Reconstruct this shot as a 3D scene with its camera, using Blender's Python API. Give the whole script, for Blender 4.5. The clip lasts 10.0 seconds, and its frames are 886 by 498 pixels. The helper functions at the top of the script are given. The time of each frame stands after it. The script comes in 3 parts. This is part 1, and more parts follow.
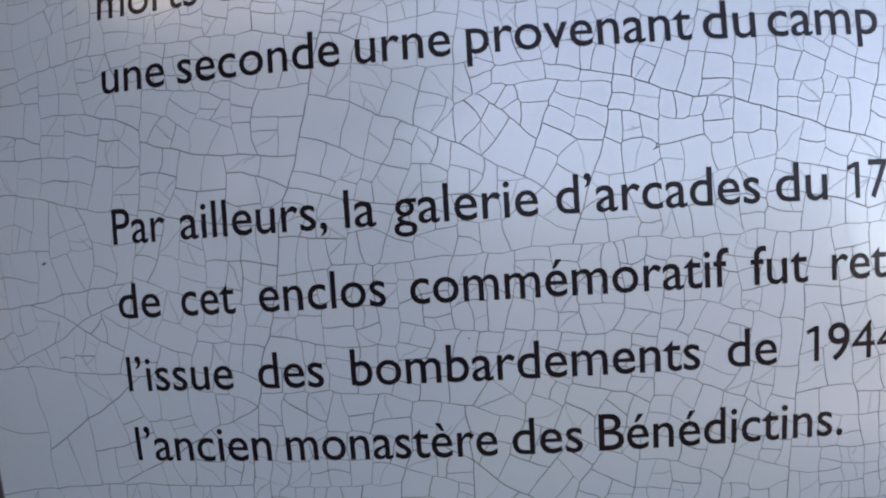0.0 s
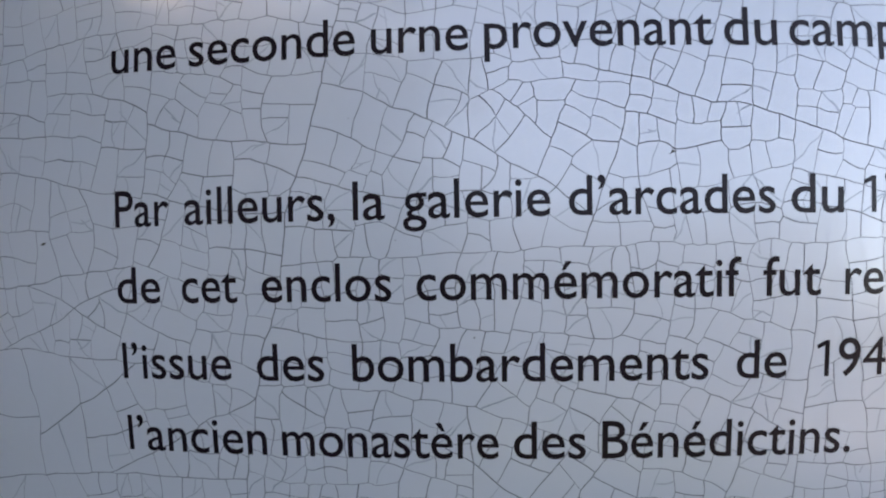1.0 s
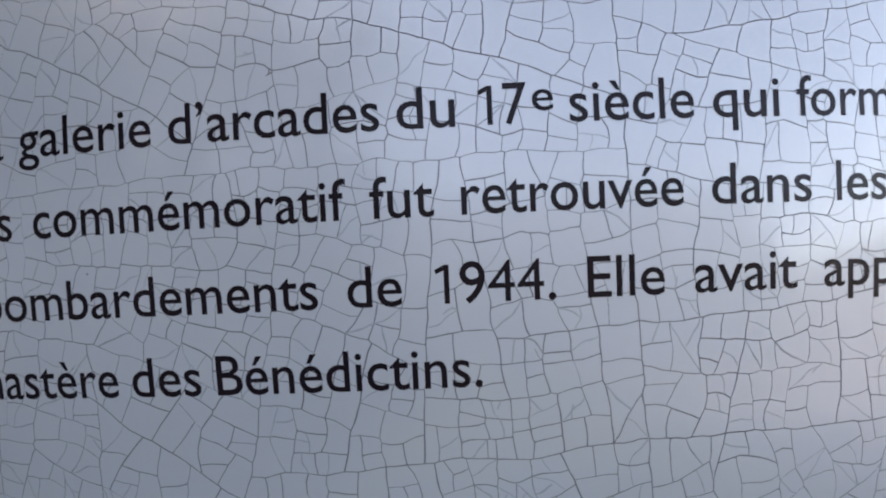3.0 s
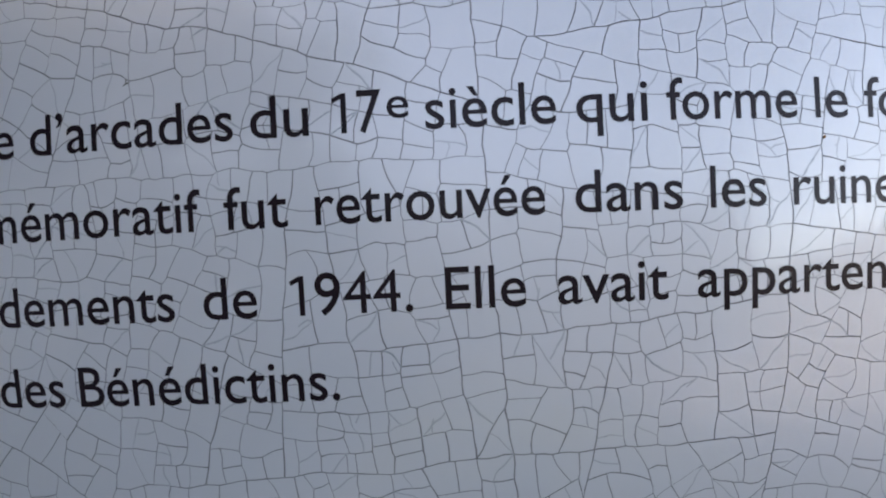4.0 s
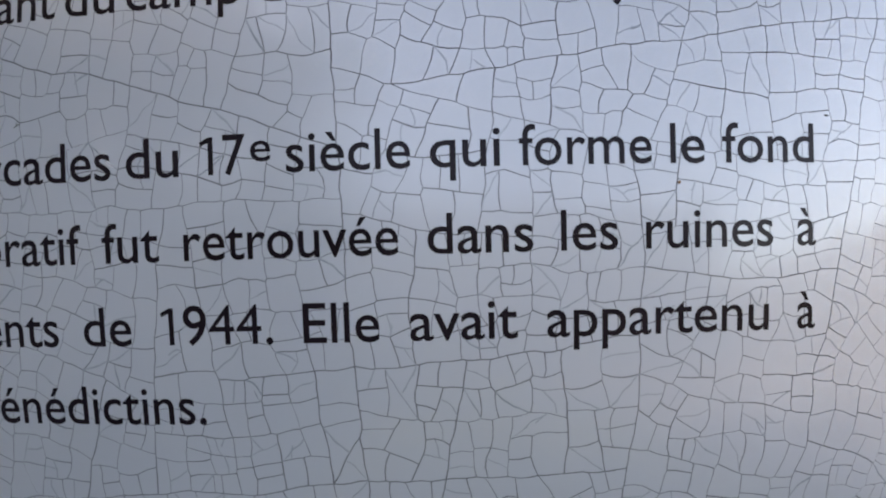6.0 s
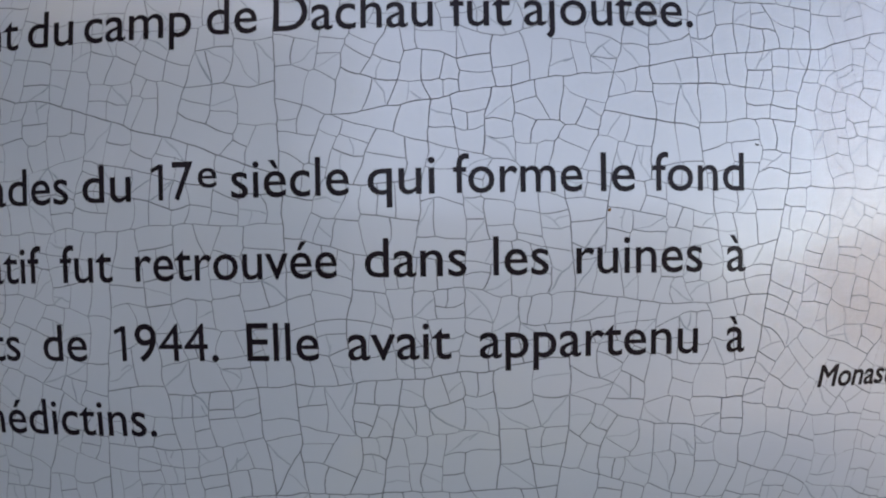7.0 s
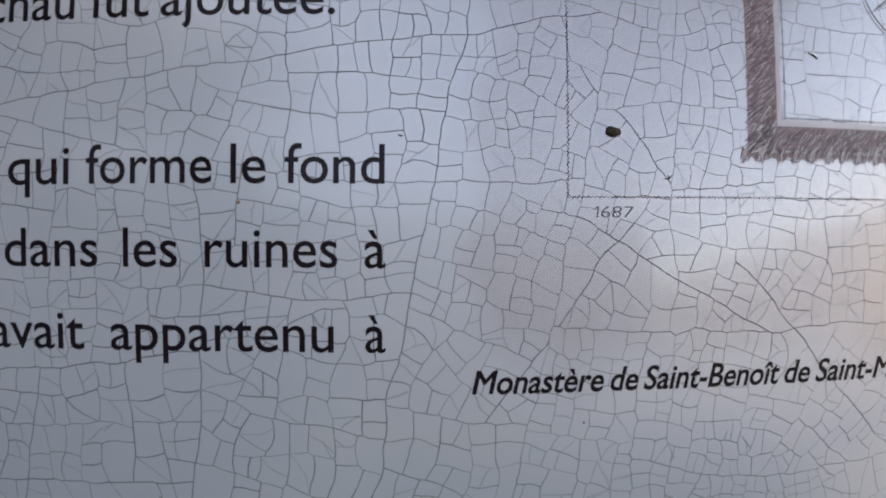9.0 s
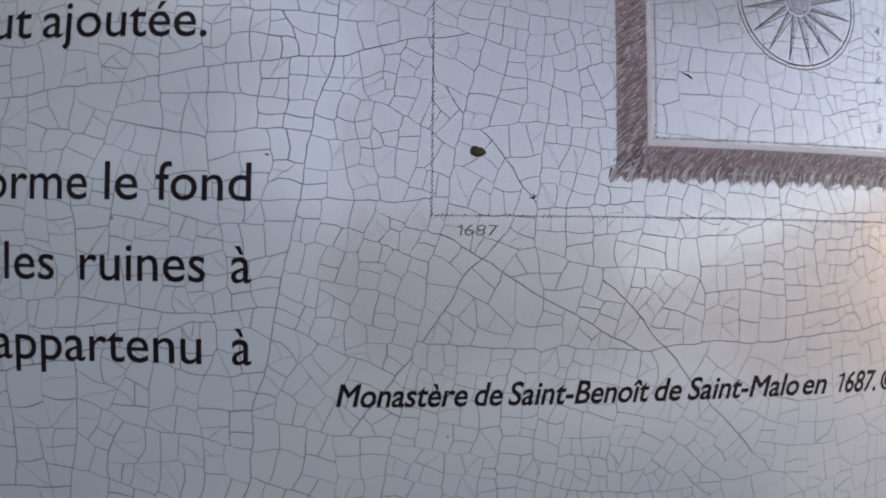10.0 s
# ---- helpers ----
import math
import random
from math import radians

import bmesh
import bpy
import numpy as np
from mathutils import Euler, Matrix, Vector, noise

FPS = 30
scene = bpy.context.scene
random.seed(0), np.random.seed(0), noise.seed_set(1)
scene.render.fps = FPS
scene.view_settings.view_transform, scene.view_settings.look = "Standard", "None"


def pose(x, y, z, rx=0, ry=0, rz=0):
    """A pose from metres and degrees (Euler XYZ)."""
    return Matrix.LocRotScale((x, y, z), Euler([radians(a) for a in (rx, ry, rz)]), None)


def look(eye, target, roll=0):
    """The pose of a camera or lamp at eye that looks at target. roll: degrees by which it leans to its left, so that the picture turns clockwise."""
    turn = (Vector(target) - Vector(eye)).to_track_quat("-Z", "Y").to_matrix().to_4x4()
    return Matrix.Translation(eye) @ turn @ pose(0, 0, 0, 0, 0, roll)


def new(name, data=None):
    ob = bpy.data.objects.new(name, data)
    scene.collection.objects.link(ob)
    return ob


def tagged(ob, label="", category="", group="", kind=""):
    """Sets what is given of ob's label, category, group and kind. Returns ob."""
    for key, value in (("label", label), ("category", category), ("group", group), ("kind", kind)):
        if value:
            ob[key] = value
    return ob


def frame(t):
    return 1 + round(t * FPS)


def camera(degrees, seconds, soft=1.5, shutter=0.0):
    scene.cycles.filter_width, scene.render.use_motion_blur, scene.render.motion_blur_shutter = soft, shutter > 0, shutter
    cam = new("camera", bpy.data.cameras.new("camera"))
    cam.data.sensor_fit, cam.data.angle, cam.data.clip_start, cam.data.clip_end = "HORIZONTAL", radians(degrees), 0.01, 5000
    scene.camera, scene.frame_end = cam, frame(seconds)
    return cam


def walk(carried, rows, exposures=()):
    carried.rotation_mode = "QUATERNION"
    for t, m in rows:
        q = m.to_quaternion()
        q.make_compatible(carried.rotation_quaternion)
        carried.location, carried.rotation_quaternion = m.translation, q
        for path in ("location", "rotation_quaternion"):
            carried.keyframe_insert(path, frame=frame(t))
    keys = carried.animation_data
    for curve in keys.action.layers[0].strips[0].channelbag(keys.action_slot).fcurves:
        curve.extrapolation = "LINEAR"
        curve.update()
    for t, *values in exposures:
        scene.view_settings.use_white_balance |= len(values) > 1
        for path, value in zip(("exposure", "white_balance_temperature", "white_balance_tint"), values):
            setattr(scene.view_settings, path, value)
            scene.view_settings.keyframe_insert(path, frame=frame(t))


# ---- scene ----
# A slightly domed enamel information board on a sloping granite desk, filmed from a hand's width away.
RADIUS = 0.5798          # radius of the dome, metres
MID_S, MID_V = 196.0, 83.03   # millimetres along the board that face straight ahead
BOARD = pose(0, 0, 1.20, -22.8, 0, 0)

cam = camera(87.24, 10.0, 2.1)
ROWS = [
    (0.0, -0.14275, -0.06838, -0.04759, 92.77, 3.21, -9.37),
    (0.5, -0.14777, -0.06700, -0.04419, 92.84, 1.63, -9.82),
    (1.0, -0.14442, -0.06644, -0.04883, 93.26, 0.77, -9.74),
    (1.5, -0.11976, -0.06881, -0.05560, 93.59, 1.64, -8.00),
    (2.0, -0.10747, -0.06832, -0.06291, 94.13, 1.50, -7.50),
    (2.5, -0.08970, -0.07020, -0.06555, 94.48, 1.78, -6.47),
    (3.0, -0.06815, -0.07255, -0.06493, 94.35, 2.56, -5.07),
    (4.5, -0.03553, -0.07348, -0.06285, 94.18, 2.20, -2.90),
    (5.0, -0.03196, -0.07615, -0.05819, 93.89, 1.78, -2.65),
    (6.5, -0.00516, -0.07990, -0.05680, 93.64, 1.30, -0.44),
    (7.0, 0.00001, -0.08222, -0.05349, 93.56, 0.94, -0.07),
    (7.5, 0.01619, -0.08035, -0.05643, 93.83, 0.75, 1.06),
    (8.0, 0.03958, -0.08012, -0.05627, 93.98, 0.33, 2.56),
    (8.5, 0.05552, -0.07861, -0.05524, 93.91, -0.18, 3.52),
    (9.0, 0.07405, -0.07690, -0.05522, 93.87, -0.46, 4.65),
    (9.5, 0.08915, -0.07584, -0.05439, 93.86, -0.35, 5.44),
    (10.0, 0.10120, -0.07640, -0.05191, 93.88, -1.16, 6.07),
]
KELVIN, TINT = 9500, 22
walk(cam, [(t, BOARD @ pose(*row)) for t, *row in ROWS], [(0.0, 3.3, KELVIN - 500, TINT), (5.0, 3.0, KELVIN, TINT), (7.5, 2.92, KELVIN + 300, TINT), (10.0, 2.78, KELVIN + 350, TINT)])

# ---- light ----
world = bpy.data.worlds.new("sky")
scene.world = world
world.use_nodes = True
sky = world.node_tree.nodes.new("ShaderNodeTexSky")
sky.sky_type = "NISHITA"
sky.sun_disc = False
SUN_UP, SUN_ROUND = 38.0, -88.0      # the sun stands to the west, behind the added ceiling
sky.sun_elevation, sky.sun_rotation = radians(SUN_UP), radians(SUN_ROUND)
background = world.node_tree.nodes["Background"]
world.node_tree.links.new(sky.outputs[0], background.inputs[0])
background.inputs[1].default_value = 0.12
sun = new("sun", bpy.data.lights.new("sun", "SUN"))
sun.data.energy, sun.data.angle, sun.data.color = 3.0, radians(0.5), (1.0, 0.96, 0.90)
away = Vector((math.sin(radians(SUN_ROUND)) * math.cos(radians(SUN_UP)), math.cos(radians(SUN_ROUND)) * math.cos(radians(SUN_UP)), math.sin(radians(SUN_UP))))
sun.matrix_world = look(away * 30, (0, 0, 0))


# ---- materials ----
def material(name, base, rough=0.5, metal=0.0, vary=0.1, scale=40.0, fine=400.0, bump=0.0, specular=0.5, coat=0.0):
    """A surface with coarse stains and fine grain in its colour, gloss and relief; scales per metre."""
    mat = bpy.data.materials.new(name)
    mat.use_nodes = True
    nodes, links = mat.node_tree.nodes, mat.node_tree.links
    bsdf = nodes["Principled BSDF"]
    place = nodes.new("ShaderNodeTexCoord")
    coarse, grain = nodes.new("ShaderNodeTexNoise"), nodes.new("ShaderNodeTexNoise")
    coarse.inputs["Scale"].default_value, coarse.inputs["Detail"].default_value = scale, 5
    grain.inputs["Scale"].default_value, grain.inputs["Detail"].default_value = fine, 3
    both = nodes.new("ShaderNodeMath")
    both.operation = "MULTIPLY_ADD"
    both.inputs[1].default_value = 0.45
    ramp = nodes.new("ShaderNodeValToRGB")
    low = [max(0.0, c * (1 - vary)) for c in base]
    high = [min(1.0, c * (1 + vary)) for c in base]
    ramp.color_ramp.elements[0].position, ramp.color_ramp.elements[1].position = 0.35, 1.0
    ramp.color_ramp.elements[0].color, ramp.color_ramp.elements[1].color = (*low, 1), (*high, 1)
    for node in (coarse, grain):
        links.new(place.outputs["Object"], node.inputs["Vector"])
    links.new(grain.outputs["Fac"], both.inputs[0])
    links.new(coarse.outputs["Fac"], both.inputs[2])
    links.new(both.outputs[0], ramp.inputs[0])
    links.new(ramp.outputs[0], bsdf.inputs["Base Color"])
    span = nodes.new("ShaderNodeMapRange")
    span.inputs["From Min"].default_value, span.inputs["From Max"].default_value = 0.4, 1.0
    span.inputs["To Min"].default_value, span.inputs["To Max"].default_value = rough * 0.75, min(1.0, rough * 1.25)
    links.new(both.outputs[0], span.inputs["Value"])
    links.new(span.outputs[0], bsdf.inputs["Roughness"])
    bsdf.inputs["Metallic"].default_value = metal
    bsdf.inputs["Specular IOR Level"].default_value = specular
    bsdf.inputs["Coat Weight"].default_value = coat
    if bump:
        relief = nodes.new("ShaderNodeBump")
        relief.inputs["Strength"].default_value, relief.inputs["Distance"].default_value = bump, 0.002
        links.new(both.outputs[0], relief.inputs["Height"])
        links.new(relief.outputs[0], bsdf.inputs["Normal"])
    return mat


def glaze_material():
    """White fired glaze: grey stains, and a printed screen of fine brown dots beside the engraving."""
    mat = material("white_glaze", (0.74, 0.75, 0.76), 0.30, 0, 0.03, 35, 500, 0.0, 0.5, 1.0)
    nodes, links = mat.node_tree.nodes, mat.node_tree.links
    bsdf = nodes["Principled BSDF"]
    bsdf.inputs["IOR"].default_value, bsdf.inputs["Coat Roughness"].default_value = 2.3, 0.11
    for socket in ("Base Color", "Roughness"):
        links.remove(bsdf.inputs[socket].links[0])
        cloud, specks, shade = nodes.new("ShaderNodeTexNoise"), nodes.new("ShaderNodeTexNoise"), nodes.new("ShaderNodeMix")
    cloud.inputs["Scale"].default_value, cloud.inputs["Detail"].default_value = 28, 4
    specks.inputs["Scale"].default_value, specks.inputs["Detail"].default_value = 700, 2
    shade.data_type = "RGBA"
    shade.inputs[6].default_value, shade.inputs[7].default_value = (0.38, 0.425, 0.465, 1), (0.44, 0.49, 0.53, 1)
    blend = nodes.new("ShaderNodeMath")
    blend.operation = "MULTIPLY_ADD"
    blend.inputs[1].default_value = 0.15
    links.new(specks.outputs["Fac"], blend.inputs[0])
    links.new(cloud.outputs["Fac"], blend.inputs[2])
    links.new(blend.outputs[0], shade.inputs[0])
    smudge, film = nodes.new("ShaderNodeTexNoise"), nodes.new("ShaderNodeMapRange")
    smudge.inputs["Scale"].default_value, smudge.inputs["Detail"].default_value, smudge.inputs["Distortion"].default_value = 170, 5, 1.2
    film.inputs["From Min"].default_value, film.inputs["From Max"].default_value = 0.30, 0.72
    film.inputs["To Min"].default_value, film.inputs["To Max"].default_value = 0.988, 1.008
    links.new(smudge.outputs["Fac"], film.inputs["Value"])
    veil = nodes.new("ShaderNodeMix")
    veil.data_type, veil.blend_type = "RGBA", "MULTIPLY"
    veil.inputs[0].default_value = 1.0
    links.new(shade.outputs[2], veil.inputs[6])
    links.new(film.outputs[0], veil.inputs[7])
    pins, pin = nodes.new("ShaderNodeTexVoronoi"), nodes.new("ShaderNodeMapRange")
    pins.inputs["Scale"].default_value = 95
    pin.inputs["From Min"].default_value, pin.inputs["From Max"].default_value = 0.010, 0.022
    pin.inputs["To Min"].default_value, pin.inputs["To Max"].default_value = 0.45, 1.0
    links.new(pins.outputs["Distance"], pin.inputs["Value"])
    pitted = nodes.new("ShaderNodeMix")
    pitted.data_type, pitted.blend_type = "RGBA", "MULTIPLY"
    pitted.inputs[0].default_value = 1.0
    links.new(veil.outputs[2], pitted.inputs[6])
    links.new(pin.outputs[0], pitted.inputs[7])
    ramp = pitted.outputs[2]
    dull = nodes.new("ShaderNodeMapRange")
    dull.inputs["From Min"].default_value, dull.inputs["From Max"].default_value = 0.30, 0.72
    dull.inputs["To Min"].default_value, dull.inputs["To Max"].default_value = 0.34, 0.38
    links.new(smudge.outputs["Fac"], dull.inputs["Value"])
    links.new(dull.outputs[0], bsdf.inputs["Roughness"])
    wave, swell = nodes.new("ShaderNodeTexNoise"), nodes.new("ShaderNodeBump")
    wave.inputs["Scale"].default_value, wave.inputs["Detail"].default_value = 130, 1.5
    swell.inputs["Strength"].default_value, swell.inputs["Distance"].default_value = 0.25, 0.0004
    links.new(wave.outputs["Fac"], swell.inputs["Height"])
    links.new(swell.outputs[0], bsdf.inputs["Normal"])
    links.new(swell.outputs[0], bsdf.inputs["Coat Normal"])
    place = nodes.new("ShaderNodeTexCoord")
    turn = nodes.new("ShaderNodeMapping")
    turn.inputs["Rotation"].default_value = (0, radians(45), 0)
    turn.inputs["Scale"].default_value = (2300, 0, 2300)
    links.new(place.outputs["Object"], turn.inputs[0])
    for node in (wave, cloud, specks, smudge, pins):
        links.new(place.outputs["Object"], node.inputs["Vector"])
    cells = nodes.new("ShaderNodeTexVoronoi")
    cells.inputs["Scale"].default_value, cells.inputs["Randomness"].default_value = 1.0, 0.0
    links.new(turn.outputs[0], cells.inputs["Vector"])
    dots = nodes.new("ShaderNodeMapRange")
    dots.inputs["From Min"].default_value, dots.inputs["From Max"].default_value = 0.38, 0.22
    links.new(cells.outputs["Distance"], dots.inputs["Value"])
    split = nodes.new("ShaderNodeSeparateXYZ")
    links.new(place.outputs["Object"], split.inputs[0])
    patch = nodes.new("ShaderNodeTexNoise")
    patch.inputs["Scale"].default_value, patch.inputs["Detail"].default_value = 40, 5
    links.new(place.outputs["Object"], patch.inputs["Vector"])
    edge = nodes.new("ShaderNodeMath")
    edge.operation = "MULTIPLY_ADD"
    edge.inputs[1].default_value = 0.05
    links.new(patch.outputs["Fac"], edge.inputs[0])
    links.new(split.outputs["X"], edge.inputs[2])
    right = nodes.new("ShaderNodeMapRange")
    right.inputs["From Min"].default_value, right.inputs["From Max"].default_value = 0.095, 0.104
    links.new(edge.outputs[0], right.inputs["Value"])
    rise = nodes.new("ShaderNodeMath")
    rise.operation = "MULTIPLY_ADD"
    rise.inputs[1].default_value = 0.04
    links.new(patch.outputs["Fac"], rise.inputs[0])
    links.new(split.outputs["Z"], rise.inputs[2])
    upper = nodes.new("ShaderNodeMapRange")
    upper.inputs["From Min"].default_value, upper.inputs["From Max"].default_value = -0.051, -0.040
    links.new(rise.outputs[0], upper.inputs["Value"])
    area = nodes.new("ShaderNodeMath")
    area.operation = "MULTIPLY"
    links.new(right.outputs[0], area.inputs[0])
    links.new(upper.outputs[0], area.inputs[1])
    tint = nodes.new("ShaderNodeMix")
    tint.data_type = "RGBA"
    tint.blend_type = "MULTIPLY"
    tint.inputs[7].default_value = (1.0, 0.94, 0.93, 1)
    links.new(area.outputs[0], tint.inputs[0])
    links.new(ramp, tint.inputs[6])
    ink = nodes.new("ShaderNodeMath")
    ink.operation = "MULTIPLY"
    links.new(area.outputs[0], ink.inputs[0])
    links.new(dots.outputs[0], ink.inputs[1])
    screen = nodes.new("ShaderNodeMix")
    screen.data_type = "RGBA"
    screen.blend_type = "MULTIPLY"
    screen.inputs[7].default_value = (0.50, 0.41, 0.40, 1)
    links.new(ink.outputs[0], screen.inputs[0])
    links.new(tint.outputs[2], screen.inputs[6])
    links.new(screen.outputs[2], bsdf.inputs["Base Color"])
    return mat


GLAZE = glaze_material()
SHADED_RIM = material("shaded_rim_enamel", (0.10, 0.10, 0.105), 0.3, 0, 0.12, 60, 700, 0.05)
CRACK = material("crack_dirt", (0.13, 0.133, 0.145), 0.8, 0, 0.35, 120, 1500, 0.1)
GAP_SHADE = material("gap_shade_dark", (0.035, 0.035, 0.038), 0.8, 0, 0.4, 200, 1500, 0.4)
BLIND = material("blind_crack", (0.325, 0.362, 0.394), 0.29, 0, 0.2, 90, 900, 0.0, 0.5, 1.0)
INK = material("black_lettering", (0.013, 0.008, 0.011), 0.2, 0, 0.3, 90, 1200, 0.02, 0.15)
BROWN = material("brown_engraving", (0.25, 0.17, 0.175), 0.35, 0, 0.25, 200, 2500, 0.02, 0.2)
DARK_BROWN = material("dark_brown_engraving", (0.08, 0.048, 0.052), 0.35, 0, 0.3, 200, 2500, 0.02, 0.2)
PALE = material("pale_engraving", (0.50, 0.46, 0.46), 0.3, 0, 0.15, 200, 2500, 0.02, 0.3)
FAINT = material("faint_engraving", (0.13, 0.105, 0.11), 0.3, 0, 0.25, 300, 2500, 0.02, 0.3)
INSECT_AND_DIRT = material("insect_and_dry_dirt", (0.045, 0.036, 0.022), 0.8, 0, 0.5, 900, 4000, 0.5)
RUST = material("rust", (0.22, 0.10, 0.035), 0.7, 0, 0.4, 900, 4000, 0.2)
GRANITE = material("granite", (0.34, 0.32, 0.29), 0.75, 0, 0.35, 60, 600, 0.5)
UNSEEN_LAWN = material("unseen_dark_lawn", (0.045, 0.06, 0.03), 0.95, 0, 0.4, 2, 60, 0.8)
PLASTER = material("beige_render", (0.46, 0.40, 0.31), 0.9, 0, 0.15, 1.5, 40, 0.3)
UNSEEN_GRAVEL = material("unseen_grey_gravel", (0.135, 0.15, 0.17), 0.9, 0, 0.3, 6, 90, 0.6)
UNSEEN_LIME = material("unseen_limewash", (0.26, 0.265, 0.265), 0.9, 0, 0.12, 1.2, 30, 0.3)
BARK = material("bark", (0.10, 0.08, 0.06), 0.9, 0, 0.4, 8, 60, 0.8)
LEAF = material("green_leaves", (0.055, 0.085, 0.03), 0.55, 0, 0.4, 3, 30, 0.0)

UNSEEN_STONE = material("unseen_dark_stone", (0.085, 0.097, 0.115), 0.9, 0, 0.3, 3, 30, 0.6)


# ---- helpers for shapes ----
def dome(s, v, h=0.0):
    """A point of the board, in its own metres: s and v in millimetres along it, h millimetres proud of the glaze."""
    lat, lon, r = (v - MID_V) / 1000 / RADIUS, (s - MID_S) / 1000 / RADIUS, RADIUS + h / 1000
    return Vector((r * math.cos(lat) * math.sin(lon), RADIUS - r * math.cos(lat) * math.cos(lon), r * math.sin(lat)))


def normal(co):
    return (Vector(co) - Vector((0, RADIUS, 0))).normalized()


def mesh_object(name, verts, faces, mat, parent=None, label="", domed=False, kind=""):
    me = bpy.data.meshes.new(name)
    me.from_pydata([tuple(v) for v in verts], [], faces)
    me.materials.append(mat)
    me.update()
    if domed:
        me.polygons.foreach_set("use_smooth", [True] * len(me.polygons))
        me.normals_split_custom_set_from_vertices([normal(v.co) for v in me.vertices])
    ob = new(name, me)
    ob.parent = parent
    if label or kind:
        tagged(ob, label, "", "", kind)
    return ob


def part(name, bm, mat, parent, label=""):
    me = bpy.data.meshes.new(name)
    bm.to_mesh(me)
    bm.free()
    me.materials.append(mat)
    ob = new(name, me)
    ob.parent = parent
    if label:
        tagged(ob, label)
    return ob


def thing(name, label, category, m, group="", kind=""):
    ob = new(name)
    ob.matrix_world = m
    return tagged(ob, label, category, group, kind)


# ---- unseen ground, walls and trees around, mostly added to shape the reflections ----
def box(bm, lo, hi):
    made = bmesh.ops.create_cube(bm, size=1.0)["verts"]
    for v in made:
        v.co = Vector([lo[i] + (v.co[i] + 0.5) * (hi[i] - lo[i]) for i in range(3)])


def structure(name, boxes, mat, label, category):
    bm = bmesh.new()
    for lo, hi in boxes:
        box(bm, lo, hi)
    return tagged(part(name, bm, mat, None), label, category, "", "structure")


# unseen ground, its colour kept dark to darken the foot of the reflection
bm = bmesh.new()
bmesh.ops.create_grid(bm, x_segments=40, y_segments=40, size=400)
ground = tagged(part("ground", bm, UNSEEN_LAWN, None), "unseen lawn around the sloping granite desk, set dark for the reflection", "ground", "", "structure")
# added out of view: its sunlit top brightens the lower right reflection
structure("pavement", [((2.6, -13.0, -0.1), (11.0, 1.5, 0.02))], UNSEEN_GRAVEL, "unseen blue-grey slate gravel lit by the sun, added to brighten the reflection", "pavement")
structure("wall_north", [((-9, 1.5, 0), (9, 1.9, 3.4))], PLASTER, "plain beige rendered wall behind the granite desk", "wall")
structure("wall_east", [((7.0, -1.9, 0), (7.4, 1.5, 2.1))], PLASTER, "plain beige rendered wall lit by the sun", "wall")
# the next three walls are added out of view to shape the reflected sky
structure("unseen_wall_east_far", [((11.0, -13.0, 0), (11.4, 1.5, 3.3))], UNSEEN_STONE, "unseen dark stone wall beyond the beige one, added to block low bright sky", "wall")
structure("unseen_wall_south", [((-7.0, -13.4, 0), (11.4, -13.0, 6.6))], UNSEEN_LIME, "unseen grey limewashed wall, added to set the brightness reflected in the glaze", "wall")
structure("unseen_wall_west", [((-7.4, -13, 0), (-7.0, 1.5, 4.6))], GRANITE, "unseen plain granite wall, raised to block low sky on the left", "wall")
# added out of view: keeps overhead sky and the sun off the board
structure("ceiling", [((-7.0, -0.4, 3.0), (-0.8, 1.5, 3.2)), ((-0.8, -0.95, 3.0), (2.6, 1.5, 3.2))], GRANITE, "unseen stone slab over the desk, added to block sky and sun", "ceiling")


def tree(at, height, spread, leaves, seed, label):
    rng = random.Random(seed)
    top = thing("tree", label, "tree", pose(*at), "trees of the courtyard")
    bm = bmesh.new()

    def limb(a, b, ra, rb):
        axis = (b - a)
        m = Matrix.Translation((a + b) / 2) @ axis.to_track_quat("Z", "Y").to_matrix().to_4x4()
        bmesh.ops.create_cone(bm, cap_ends=True, segments=9, radius1=ra, radius2=rb, depth=axis.length, matrix=m)

    fork = Vector((rng.uniform(-0.1, 0.1), rng.uniform(-0.1, 0.1), height * 0.38))
    limb(Vector((0, 0, -0.1)), fork, 0.17, 0.12)
    tips = []
    for i in range(9):
        turn = i * 2.4 + rng.uniform(-0.4, 0.4)
        reach = spread * rng.uniform(0.45, 0.9)
        tip = fork + Vector((math.cos(turn) * reach, math.sin(turn) * reach, height * rng.uniform(0.12, 0.55)))
        bend = fork.lerp(tip, 0.5) + Vector((0, 0, 0.25))
        limb(fork, bend, 0.075, 0.05)
        limb(bend, tip, 0.05, 0.015)
        tips += [tip, bend.lerp(tip, 0.6)]
    part("trunk", bm, BARK, top)
    verts, faces = [], []
    for tip in tips:
        for _ in range(4):
            heart = tip + Vector([rng.gauss(0, spread * 0.17) for _ in range(3)])
            for _ in range(leaves):
                p = heart + Vector([rng.gauss(0, spread * 0.072) for _ in range(3)])
                q = Euler([rng.uniform(-1.2, 1.2), rng.uniform(-1.2, 1.2), rng.uniform(0, 6.3)]).to_matrix()
                size = rng.uniform(0.11, 0.20)
                n = len(verts)
                verts += [p + q @ Vector(c) * size for c in ((-1, 0, 0), (0, -0.55, 0.1), (1, 0, 0), (0, 0.55, 0.1))]
                faces.append((n, n + 1, n + 2, n + 3))
    mesh_object("crown", verts, faces, LEAF, top, kind="stuff")


